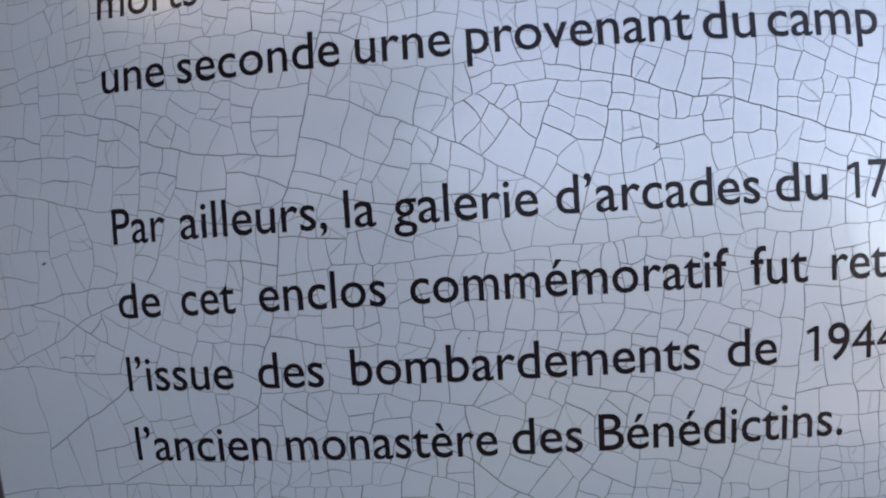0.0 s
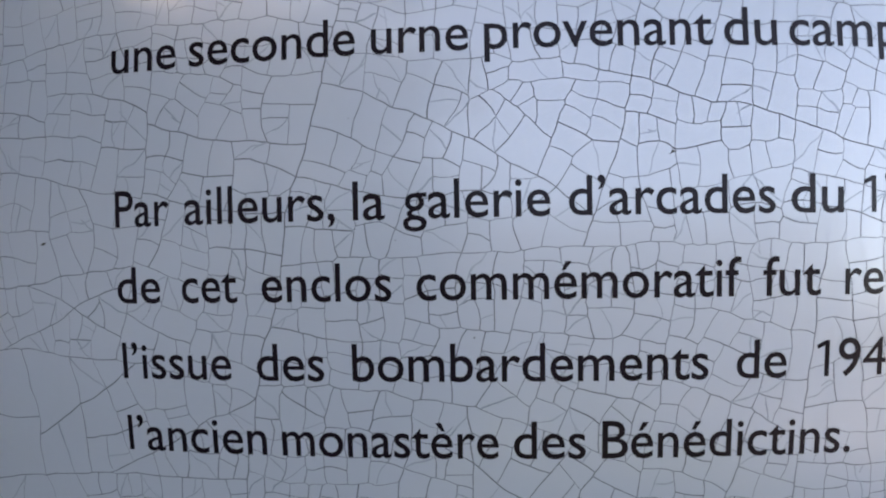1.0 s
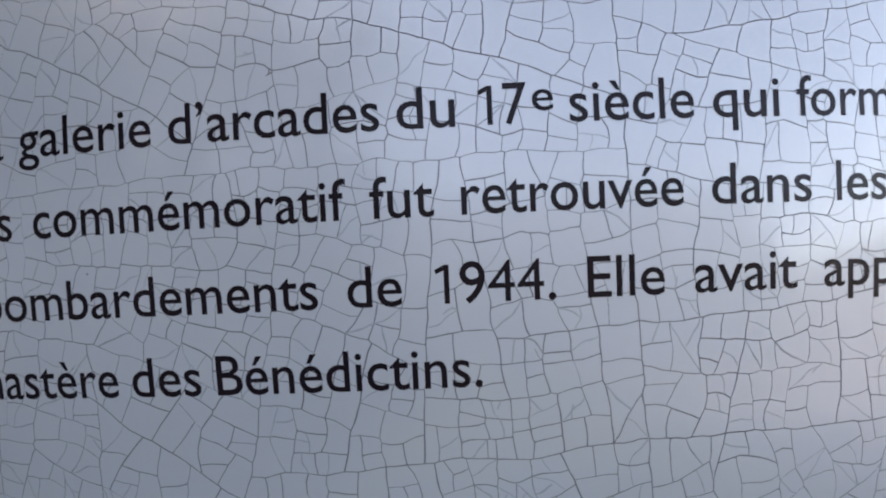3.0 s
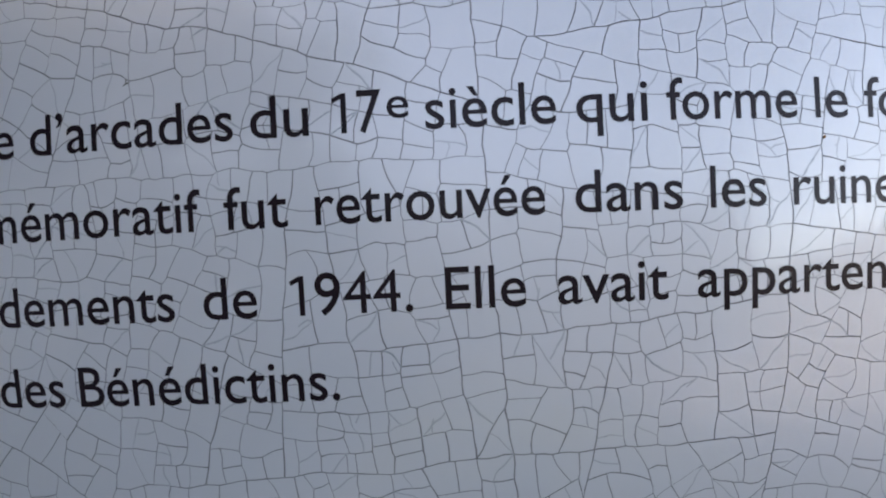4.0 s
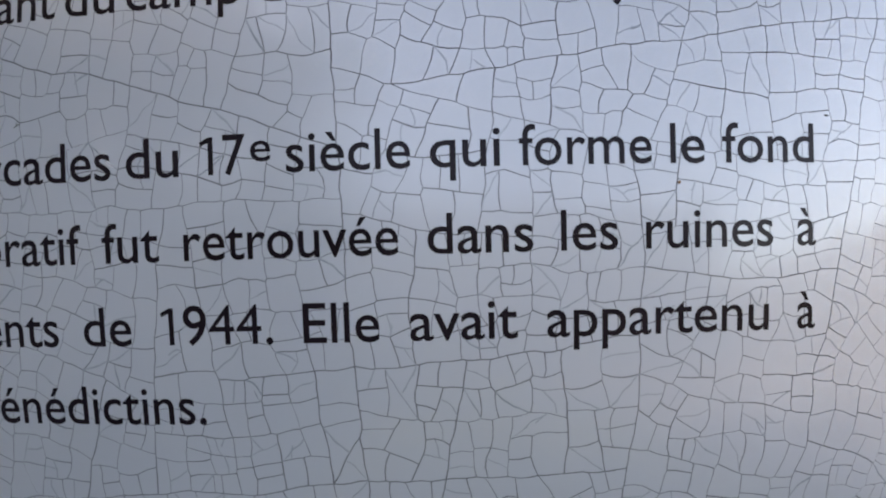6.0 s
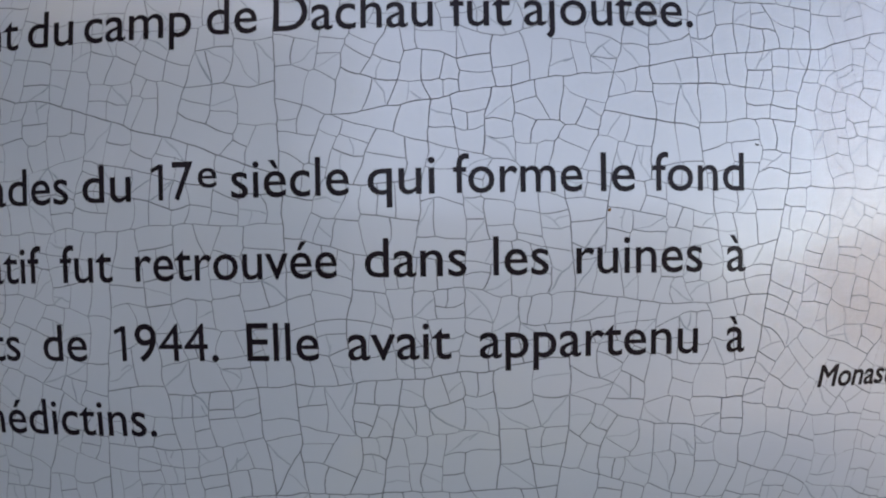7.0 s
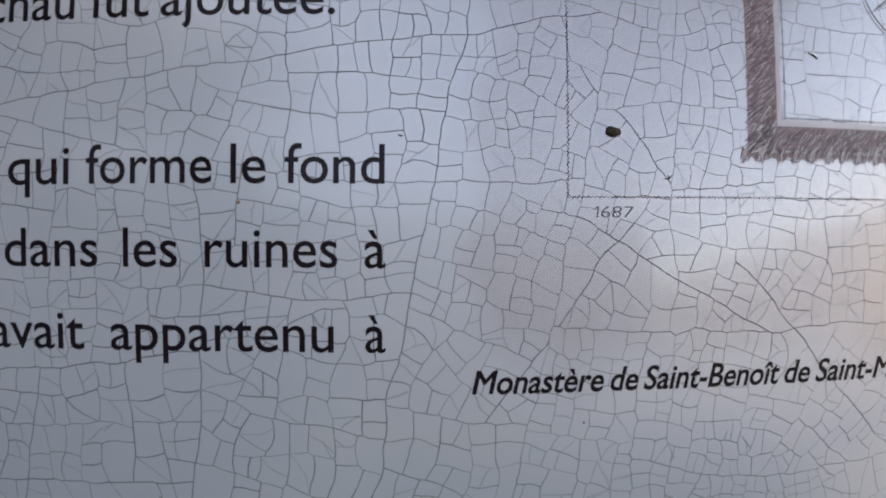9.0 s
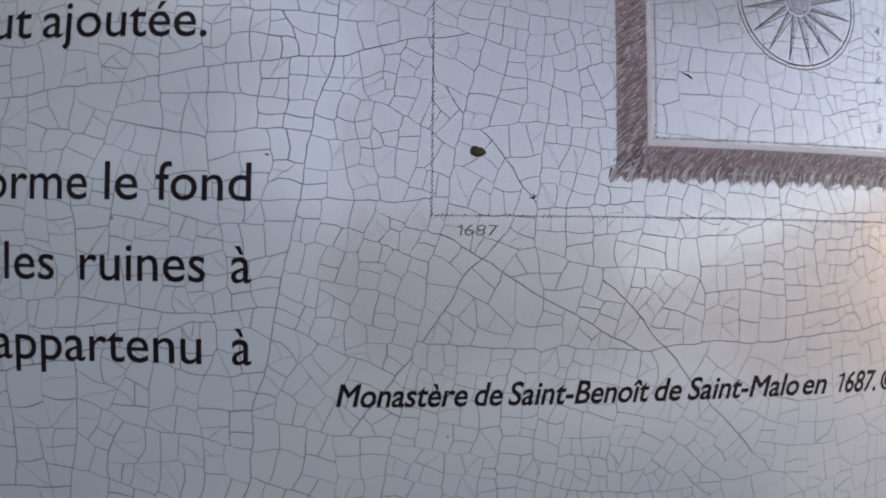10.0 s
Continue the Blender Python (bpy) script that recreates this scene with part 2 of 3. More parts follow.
# out of view: the first gives reflected leaf dapples, the others block bright sky
TREES = [((-3.2, -3.0, 0), 5.4, 2.2, 22, 3), ((-5.4, -1.2, 0), 6.2, 2.0, 78, 8), ((-4.3, -8.0, 0), 6.2, 2.5, 30, 11)]
for where, tall, wide, leaves, seed in TREES:
    tree(where, tall, wide, leaves, seed, "unseen leafy green tree, there for its reflection in the glaze")

# ---- the granite desk that carries the board ----
LEFT, RIGHT, LOW, HIGH = -39.4, 432.0, -46.0, 156.0   # edges of the board, millimetres


def desk():
    bm = bmesh.new()
    corners = [dome(s, v, -4.0) for s, v in ((LEFT, LOW), (RIGHT, LOW), (RIGHT, HIGH), (LEFT, HIGH))]
    depth = max(c.y for c in corners) + 0.001
    top = []
    for sx, z in ((-0.32, -0.19), (0.32, -0.19), (0.32, 0.13), (-0.32, 0.13)):
        top.append(bm.verts.new(BOARD @ Vector((sx, depth, z))))
    base = [bm.verts.new((x, y, 0)) for x, y in ((-0.32, 0.02), (0.32, 0.02), (0.32, 0.42), (-0.32, 0.42))]
    bm.faces.new(top)
    bm.faces.new(base[::-1])
    for i in range(4):
        j = (i + 1) % 4
        bm.faces.new((base[i], base[j], top[j], top[i]))
    bmesh.ops.recalc_face_normals(bm, faces=bm.faces)
    bmesh.ops.bevel(bm, geom=bm.edges[:], offset=0.008, segments=2, affect="EDGES")
    return tagged(part("stone_desk", bm, GRANITE, None), "grey granite desk with a sloping top under the board", "desk"), depth


stone_desk, DESK_FACE = desk()

# ---- the board ----
board = thing("information_board", "white enamel information board with crackled glaze on a granite desk", "sign", BOARD)


def outline(inset, h, steps=10, corner=9.0):
    """The board's rounded outline, inset by some millimetres, as points of the dome."""
    pts = []
    for cs, cv, start in ((RIGHT - corner, HIGH - corner, 0), (LEFT + corner, HIGH - corner, 90), (LEFT + corner, LOW + corner, 180), (RIGHT - corner, LOW + corner, 270)):
        for i in range(steps + 1):
            a = radians(start + 90 * i / steps)
            pts.append((cs + (corner - inset) * math.cos(a), cv + (corner - inset) * math.sin(a)))
    dense = []
    for i, (s, v) in enumerate(pts):
        s2, v2 = pts[(i + 1) % len(pts)]
        n = max(1, int(math.hypot(s2 - s, v2 - v) / 12))
        dense += [(s + (s2 - s) * k / n, v + (v2 - v) * k / n) for k in range(n)]
    return [dome(s, v, h) for s, v in dense]


def plate():
    """The stoneware body under the glaze: a domed slab whose skirt reaches down to the desk."""
    cols, rows = 120, 52
    verts = [dome(LEFT + 2 + (RIGHT - LEFT - 4) * i / cols, LOW + 2 + (HIGH - LOW - 4) * j / rows, -0.052) for j in range(rows + 1) for i in range(cols + 1)]
    faces = [(j * (cols + 1) + i, j * (cols + 1) + i + 1, (j + 1) * (cols + 1) + i + 1, (j + 1) * (cols + 1) + i) for j in range(rows) for i in range(cols)]
    mesh_object("body", verts, faces, CRACK, board, domed=True)
    # the rim's dark colour carries the shade along the board's edge
    rings = [outline(1.5, -0.12), outline(1.2, 0.01), outline(0.8, -0.02), outline(0.25, -0.35), outline(0.0, -1.2)]
    low = [Vector((p.x, DESK_FACE + 0.0005, p.z)) for p in rings[-1]]
    rings.append(low)
    n = len(low)
    verts = [p for ring in rings for p in ring]
    faces = [(r * n + i, (r + 1) * n + i, (r + 1) * n + (i + 1) % n, r * n + (i + 1) % n) for r in range(len(rings) - 1) for i in range(n)]
    ob = mesh_object("rim", verts, faces, SHADED_RIM, board, "rounded enamel edge, coloured dark for the shadow beside it")
    ob.data.polygons.foreach_set("use_smooth", [True] * len(faces))

    # dark flat strip on the desk: the board's shadow gap put in as colour
    inner = [Vector((p.x, DESK_FACE - 0.0006, p.z)) for p in outline(0.5, 0)]
    outer = [Vector((p.x, DESK_FACE - 0.0006, p.z)) for p in outline(-13.0, 0)]
    n = len(inner)
    mesh_object("shadow_gap", inner + outer, [(i, (i + 1) % n, (i + 1) % n + n, i + n) for i in range(n)], GAP_SHADE, board, "dark strip on the desk for the shadow around the board")


plate()

# ---- crackle: the glaze is broken into shards by long cracks, then by shorter and shorter ones ----
rng = random.Random(41)
KNOWN = [  # the longest cracks: start and end, in millimetres along the board
    (86.4, 72.7, 125.5, 62.8), (125.5, 62.8, 157.5, 52.0), (195.4, 66.8, 191.0, 35.3), (142.2, 8.4, 202.0, 12.8),
    (160.0, 14.6, 164.4, -14.1), (188.1, 9.6, 182.3, -18.2), (140.2, 23.8, 146.3, -13.6), (125.0, -13.7, 202.8, -10.1),
    (172.9, 2.4, 165.2, -8.6), (178.9, 67.1, 172.7, 53.3), (186.2, 59.2, 178.5, 44.1), (195.1, 61.9, 268.5, 72.8),
    (268.2, 83.1, 262.9, 51.0), (262.9, 51.0, 252.6, -11.2), (286.4, 69.7, 306.2, 46.0), (293.5, 37.1, 327.4, 18.3),
    (274.1, 4.9, 300.9, 41.5), (321.1, 31.4, 348.1, 3.3), (65.2, 1.5, 87.3, -13.3), (133.0, 25.0, 130.0, -11.0),
    (-35.1, 31.9, -2.4, 36.0), (-21.4, 32.7, 2.9, 21.4), (-25.9, 21.7, -0.8, 32.4), (-20.2, 3.0, -0.4, 15.4), (-7.0, -5.8, 29.0, 11.7),
]


class Net:
    """The cracks as a net of shared points: cells are loops of point numbers, every line carries its width."""

    def __init__(self, corners):
        self.points = [tuple(c) for c in corners]
        self.cells = {0: list(range(len(corners)))}
        self.owners, self.width = {}, {}
        self.own(0)
        for line in self.owners:
            self.width[line] = 0.1

    def lines(self, cell):
        loop = self.cells[cell]
        return [frozenset((a, b)) for a, b in zip(loop, loop[1:] + loop[:1])]

    def own(self, cell):
        for line in self.lines(cell):
            self.owners.setdefault(line, set()).add(cell)

    def disown(self, cell):
        for line in self.lines(cell):
            self.owners[line].discard(cell)

    def polygon(self, cell):
        return [self.points[i] for i in self.cells[cell]]

    def open_line(self, a, b, co):
        """A new point on a line, put into both cells that share it; a point close by is used again."""
        for i in (a, b):
            if math.dist(self.points[i], co) < 0.45:
                return i
        n = len(self.points)
        self.points.append(co)
        line = frozenset((a, b))
        wide = self.width[line]
        for cell in list(self.owners[line]):
            loop = self.cells[cell]
            for k, i in enumerate(loop):
                if {i, loop[(k + 1) % len(loop)]} == {a, b}:
                    loop.insert(k + 1, n)
                    break
            for half in ((a, n), (n, b)):
                self.owners.setdefault(frozenset(half), set()).add(cell)
        for half in ((a, n), (n, b)):
            self.width[frozenset(half)] = wide
        self.owners.pop(line)
        return n

    def chord(self, cell, at, along):
        """Where a straight line through a point of the cell leaves it, backwards and forwards."""
        (dx, dy), loop, hits = along, self.cells[cell], []
        for k, i in enumerate(loop):
            j = loop[(k + 1) % len(loop)]
            a, b = self.points[i], self.points[j]
            ex, ey = b[0] - a[0], b[1] - a[1]
            det = dx * ey - dy * ex
            if abs(det) < 1e-9:
                continue
            px, py = a[0] - at[0], a[1] - at[1]
            t, u = (px * ey - py * ex) / det, (px * dy - py * dx) / det
            if 0.0 <= u < 1.0:
                hits.append((t, i, j))
        ahead, behind = [h for h in hits if h[0] > 1e-6], [h for h in hits if h[0] < -1e-6]
        return (max(behind), min(ahead)) if ahead and behind else None

    def cut(self, cell, at, along, width, bow):
        """Split a cell by a bowed crack through a point; gives the two new cells."""
        ends = self.chord(cell, at, along)
        if not ends or ends[1][0] - ends[0][0] < 1.0:
            return None
        (t0, a0, b0), (t1, a1, b1) = ends
        if {a0, b0} == {a1, b1}:
            return None
        dx, dy = along
        p0 = self.open_line(a0, b0, (at[0] + dx * t0, at[1] + dy * t0))
        p1 = self.open_line(a1, b1, (at[0] + dx * t1, at[1] + dy * t1))
        loop = self.cells[cell]
        i0, i1 = loop.index(p0), loop.index(p1)
        m = len(loop)
        if p0 == p1 or (i0 - i1) % m in (1, m - 1):
            return None
        (x0, y0), (x1, y1) = self.points[p0], self.points[p1]
        length = math.hypot(x1 - x0, y1 - y0)
        nx, ny = -(y1 - y0) / length, (x1 - x0) / length
        n, phase, path = max(1, int(length / 1.6)), rng.uniform(0, 50), []
        for k in range(1, n):
            f = k / n
            side = bow * length * 4 * f * (1 - f) + noise.noise(Vector((phase + f * length / 6.0, 0.5, 0.1))) * min(0.7, length * 0.06) * min(1, 4 * f, 4 * (1 - f))
            path.append(len(self.points))
            self.points.append((x0 + (x1 - x0) * f + nx * side, y0 + (y1 - y0) * f + ny * side))
        self.disown(cell)
        first = loop[i1:] + loop[:i0 + 1] if i1 > i0 else loop[i1:i0 + 1]
        second = loop[i0:i1 + 1] if i1 > i0 else loop[i0:] + loop[:i1 + 1]
        made = []
        chain = [p0] + path + [p1]
        for a, b in zip(chain, chain[1:]):
            self.width[frozenset((a, b))] = width
        for new_cell, ring in ((cell, first + path), (len(self.cells), second + path[::-1])):
            self.cells[new_cell] = ring
            self.own(new_cell)
            made.append(new_cell)
        return made

    def settle(self, rounds, pull):
        """Cracks pull each other round where they meet, so that crossings open into forks."""
        beside = {}
        for line, cells in self.owners.items():
            if cells:
                a, b = line
                beside.setdefault(a, []).append(b)
                beside.setdefault(b, []).append(a)
        fixed = {i for line, cells in self.owners.items() if len(cells) == 1 for i in line}
        strength = {}
        for i, near in beside.items():
            long_crack = sum(self.width[frozenset((i, j))] >= 0.2 for j in near) > 1
            strength[i] = (pull * rng.uniform(0.2, 1.6) if len(near) > 2 else 0.25) * (0.3 if long_crack else 1.0)
        for _ in range(rounds):
            moved = list(self.points)
            for i, near in beside.items():
                if i not in fixed:
                    x, y = (sum(self.points[j][c] for j in near) / len(near) for c in (0, 1))
                    k = strength[i]
                    moved[i] = (self.points[i][0] * (1 - k) + x * k, self.points[i][1] * (1 - k) + y * k)
            self.points = moved


def warp(s, v):
    """Cracks never run quite straight: a slow and a quick wavering of the whole net."""
    a, b = Vector((s / 13, v / 13, 7.0)), Vector((s / 3.4, v / 3.4, 2.0))
    fade = min(1.0, max(0.0, min(s - LEFT, RIGHT - s, v - LOW, HIGH - v) - 3.0) / 8)
    ds = 0.9 * noise.noise(a) + 0.45 * noise.noise(b)
    dv = 0.9 * noise.noise(a + Vector((31, 0, 0))) + 0.45 * noise.noise(b + Vector((17, 0, 0)))
    return s + ds * fade, v + dv * fade


def unwarp(s, v):
    a, b = warp(s, v)
    return 2 * s - a, 2 * v - b


def area(poly):
    return 0.5 * sum(a[0] * b[1] - b[0] * a[1] for a, b in zip(poly, poly[1:] + poly[:1]))


def moments(poly):
    """Centre and second moments of a polygon's area."""
    size = cx = cy = 0.0
    for p, q in zip(poly, poly[1:] + poly[:1]):
        k = p[0] * q[1] - q[0] * p[1]
        size, cx, cy = size + k / 2, cx + (p[0] + q[0]) * k / 6, cy + (p[1] + q[1]) * k / 6
    cx, cy = cx / size, cy / size
    sxx = syy = sxy = 0.0
    for p, q in zip(poly, poly[1:] + poly[:1]):
        px, py, qx, qy = p[0] - cx, p[1] - cy, q[0] - cx, q[1] - cy
        k = px * qy - qx * py
        sxx += k * (px * px + px * qx + qx * qx) / 12
        syy += k * (py * py + py * qy + qy * qy) / 12
        sxy += k * (px * qy + 2 * px * py + 2 * qx * qy + qx * py) / 24
    return cx, cy, sxx, syy, sxy


def inside(poly, x, y):
    odd = False
    for a, b in zip(poly, poly[1:] + poly[:1]):
        if (a[1] > y) != (b[1] > y) and x < a[0] + (y - a[1]) / (b[1] - a[1]) * (b[0] - a[0]):
            odd = not odd
    return odd


def wanted(s, v):
    """The shard size aimed at, square millimetres."""
    size = 34.0 + 20.0 * noise.noise(Vector((s / 30, v / 24, 3.0)))
    if s > 262:
        size *= 0.68
    if s < 10:
        size *= 1.3
    if s < -14 and v < 18:
        size *= 6.0
    if v > 108 or v < -30 or s > 405:
        size *= 3.0
    return size


def crackle():
    e = 1.2
    net = Net([(LEFT + e, LOW + e), (RIGHT - e, LOW + e), (RIGHT - e, HIGH - e), (LEFT + e, HIGH - e)])
    known = [(*unwarp(a, b), *unwarp(c, d)) for a, b, c, d in KNOWN]
    stack = [(0, 0)]
    while stack:
        cell, level = stack.pop()
        poly = net.polygon(cell)
        size = area(poly)
        cs, cv, sxx, syy, sxy = moments(poly)
        halves = None
        for s0, v0, s1, v1 in known if size < 9000 else ():
            length = math.hypot(s1 - s0, v1 - v0)
            along = ((s1 - s0) / length, (v1 - v0) / length)
            within = [f / 16 for f in range(17) if inside(poly, s0 + (s1 - s0) * f / 16, v0 + (v1 - v0) * f / 16)]
            if not within:
                continue
            f = within[len(within) // 2]
            at = (s0 + (s1 - s0) * f, v0 + (v1 - v0) * f)
            ends = net.chord(cell, at, along)
            if not ends:
                continue
            back, ahead = max(ends[0][0], -f * length), min(ends[1][0], (1 - f) * length)
            aside = min(math.dist(at, p) for p in poly)
            if ahead - back > 0.6 * (ends[1][0] - ends[0][0]) and ahead - back > 3.5 and aside > 1.5:
                halves = net.cut(cell, at, along, rng.uniform(0.20, 0.25), rng.uniform(-0.015, 0.015))
                if halves:
                    break
        if halves:
            stack += [(h, level) for h in halves]
            continue
        sliver = (sxx + syy) / size > max(13.0, 0.3 * wanted(cs, cv)) and size > 6
        if (size < wanted(cs, cv) * rng.uniform(0.55, 1.6) and not sliver) or level > 16:
            continue
        lie = 0.5 * math.atan2(2 * sxy, sxx - syy)
        reach = math.sqrt(size) * 0.09
        width = (rng.uniform(0.16, 0.23) if rng.random() < 0.75 else rng.uniform(0.13, 0.17)) * (1.08 if level < 6 else 1.0)
        if cs > 262:
            width *= 0.8
        best = None
        for attempt in range(12):
            at = (cs + rng.gauss(0, reach), cv + rng.gauss(0, reach))
            if not inside(poly, *at):
                continue
            turn = lie + math.pi / 2 + rng.gauss(0, 0.6 if size > 900 else 0.36)
            ends = net.chord(cell, at, (math.cos(turn), math.sin(turn)))
            if not ends:
                continue
            short = (ends[1][0] - ends[0][0]) * rng.uniform(0.9, 1.1)
            for _, i, j in ends:   # a crack meets the older ones square on
                ex, ey = net.points[j][0] - net.points[i][0], net.points[j][1] - net.points[i][1]
                short *= 1 + 0.45 * abs(ex * math.cos(turn) + ey * math.sin(turn)) / math.hypot(ex, ey)
            if best is None or short < best[0]:
                best = (short, at, turn)
        if best:
            halves = net.cut(cell, best[1], (math.cos(best[2]), math.sin(best[2])), width, rng.gauss(0, 0.06))
            if halves:
                stack += [(h, level + 1) for h in halves]
    net.settle(2, 0.17)
    cells = []
    for cell in net.cells:
        loop = net.cells[cell]
        cells.append([(*net.points[i], net.width[frozenset((i, loop[(k + 1) % len(loop)]))]) for k, i in enumerate(loop)])
    return cells


def shard(poly):
    """The top and sides of one shard: its outline drawn in by half the width of the cracks around it."""
    m = len(poly)
    ring = []
    for i in range(m):
        a, b, c = poly[i - 1], poly[i], poly[(i + 1) % m]
        d1, d2 = Vector((b[0] - a[0], b[1] - a[1])), Vector((c[0] - b[0], c[1] - b[1]))
        if d1.length < 0.02 or d2.length < 1e-4:
            continue
        d1.normalize(), d2.normalize()
        n1, n2 = Vector((-d1.y, d1.x)), Vector((-d2.y, d2.x))
        w1, w2 = a[2] / 2, b[2] / 2
        det = n1.x * n2.y - n1.y * n2.x
        if abs(det) > 0.35:
            move = Vector(((w1 * n2.y - w2 * n1.y) / det, (w2 * n1.x - w1 * n2.x) / det))
        else:
            move = (n1 * w1 + n2 * w2) * 0.5
        if move.length > 0.4:
            move *= 0.4 / move.length
        ring.append((b[0] + move.x, b[1] + move.y))
    ring = [warp(s, v) for s, v in ring]
    lift = rng.uniform(-0.005, 0.005)
    n = len(ring)
    verts = [dome(s, v, lift) for s, v in ring] + [dome(s, v, -0.065) for s, v in ring]
    heart = warp(*moments(poly)[:2])
    if inside(ring, *heart):
        top = [(i, (i + 1) % n, 2 * n) for i in range(n)]
        verts.append(dome(*heart, lift))
    else:
        top = [tuple(range(n))]
    return verts, top + [(i, i + n, (i + 1) % n + n, (i + 1) % n) for i in range(n)]


def blind_crack(poly, seed):
    """A crack that has not opened to the surface: a soft grey thread across a shard, with a twig now and then."""
    r = random.Random(seed)
    cs, cv, sxx, syy, sxy = moments(poly)
    turn = 0.5 * math.atan2(2 * sxy, sxx - syy) + math.pi / 2 + r.uniform(-0.7, 0.7)
    across = sorted(poly, key=lambda p: (p[0] - cs) * math.cos(turn) + (p[1] - cv) * math.sin(turn) - 0.5 * abs((p[1] - cv) * math.cos(turn) - (p[0] - cs) * math.sin(turn)))
    back = max(poly, key=lambda p: (cs - p[0]) * math.cos(turn) + (cv - p[1]) * math.sin(turn) - 0.5 * abs((p[1] - cv) * math.cos(turn) - (p[0] - cs) * math.sin(turn)))
    threads = [(across[-1][:2], back[:2])]
    if r.random() < 0.25:
        threads.append(((cs, cv), poly[r.randrange(len(poly))][:2]))
    verts, faces = [], []
    for k, (p, q) in enumerate(threads):
        length = math.dist(p, q)
        if length < 1.5:
            continue
        bend = r.uniform(-0.08, 0.08) * length
        nx, ny = -(q[1] - p[1]) / length, (q[0] - p[0]) / length
        wide, n, phase = r.uniform(0.26, 0.44), max(3, int(length / 0.8)), r.uniform(0, 90)
        first = len(verts)
        for i in range(n + 1):
            f = i / n
            pull = math.sin(math.pi * f)
            side = bend * pull + 0.5 * pull * noise.noise(Vector((phase + f * length / 2.5, 3.1, 0.4)))
            thick = wide * (0.8 + 0.3 * noise.noise(Vector((phase + f * length / 1.7, 9.0, 2.0)))) * (0.75 + 0.25 * pull)
            x, y = p[0] + (q[0] - p[0]) * f + nx * side, p[1] + (q[1] - p[1]) * f + ny * side
            for d in (-thick / 2, thick / 2):
                verts.append(dome(*warp(x + nx * d, y + ny * d), 0.014 + 0.004 * k))
        faces += [(first + 2 * i, first + 2 * i + 2, first + 2 * i + 3, first + 2 * i + 1) for i in range(n)]
    return verts, faces


def glaze():
    shards = [p for p in crackle() if area(p) > 0.3]
    near = [p for p in shards if 118 < moments(p)[0] < 225 and -16 < moments(p)[1] < 84][:300]
    chosen = {id(p) for p in near}
    verts, faces, soft_verts, soft_faces = [], [], [], []
    for seed, poly in enumerate(shards):
        vs, fs = shard(poly)
        if len(vs) < 6:
            continue
        if id(poly) in chosen:
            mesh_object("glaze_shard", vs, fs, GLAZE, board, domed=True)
        else:
            n = len(verts)
            verts += vs
            faces += [tuple(i + n for i in f) for f in fs]
        size = area(poly)
        if 14 < size < 150 and rng.random() < 0.34:
            vs, fs = blind_crack(poly, seed)
            n = len(soft_verts)
            soft_verts += vs
            soft_faces += [tuple(i + n for i in f) for f in fs]
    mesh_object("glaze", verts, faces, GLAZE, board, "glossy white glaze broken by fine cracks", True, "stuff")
    mesh_object("blind_cracks", soft_verts, soft_faces, BLIND, board, "faint grey cracks under the surface of the glaze", True, "stuff")


# ---- lettering ----
def letters(text, size, heavy=0.0, shear=0.0):
    """Flat outlines of a word: points in units of the font and its triangles."""
    curve = bpy.data.curves.new("word", "FONT")
    curve.body, curve.shear, curve.resolution_u, curve.offset = text, shear, 4, heavy
    holder = bpy.data.objects.new("word", curve)
    me = bpy.data.meshes.new_from_object(holder)
    pts = [(v.co.x, v.co.y) for v in me.vertices]
    faces = [tuple(p.vertices) for p in me.polygons]
    bpy.data.objects.remove(holder)
    bpy.data.curves.remove(curve)
    bpy.data.meshes.remove(me)
    return pts, faces


def one(height):
    """The figure one, which the font draws as a bare stem: a stem with a flag."""
    k = height / 0.682
    pts = [(0.155, 0), (0.25, 0), (0.25, 0.675), (0.165, 0.675), (0.0, 0.59), (0.022, 0.515), (0.155, 0.575)]
    return [(x * k, y * k) for x, y in pts], [tuple(range(7))]


def pieces(pts, faces):
    """The glyphs of a word: its islands, with dots and accents joined to the stems below them."""
    group = list(range(len(pts)))

    def root(i):
        while group[i] != i:
            i = group[i] = group[group[i]]
        return i

    for f in faces:
        for i in f[1:]:
            group[root(i)] = root(f[0])
    islands = {}
    for f in faces:
        islands.setdefault(root(f[0]), []).append(f)
    found = []
    for fs in islands.values():
        xs = [pts[i][0] for f in fs for i in f]
        found.append([min(xs), max(xs), fs])
    found.sort(key=lambda g: g[0] - g[1])
    glyphs = []
    for lo, hi, fs in found:
        for g in glyphs:
            if min(hi, g[1]) - max(lo, g[0]) > 0.55 * (hi - lo):
                g[2] += fs
                break
        else:
            glyphs.append([lo, hi, list(fs)])
    return sorted(glyphs, key=lambda g: g[0])


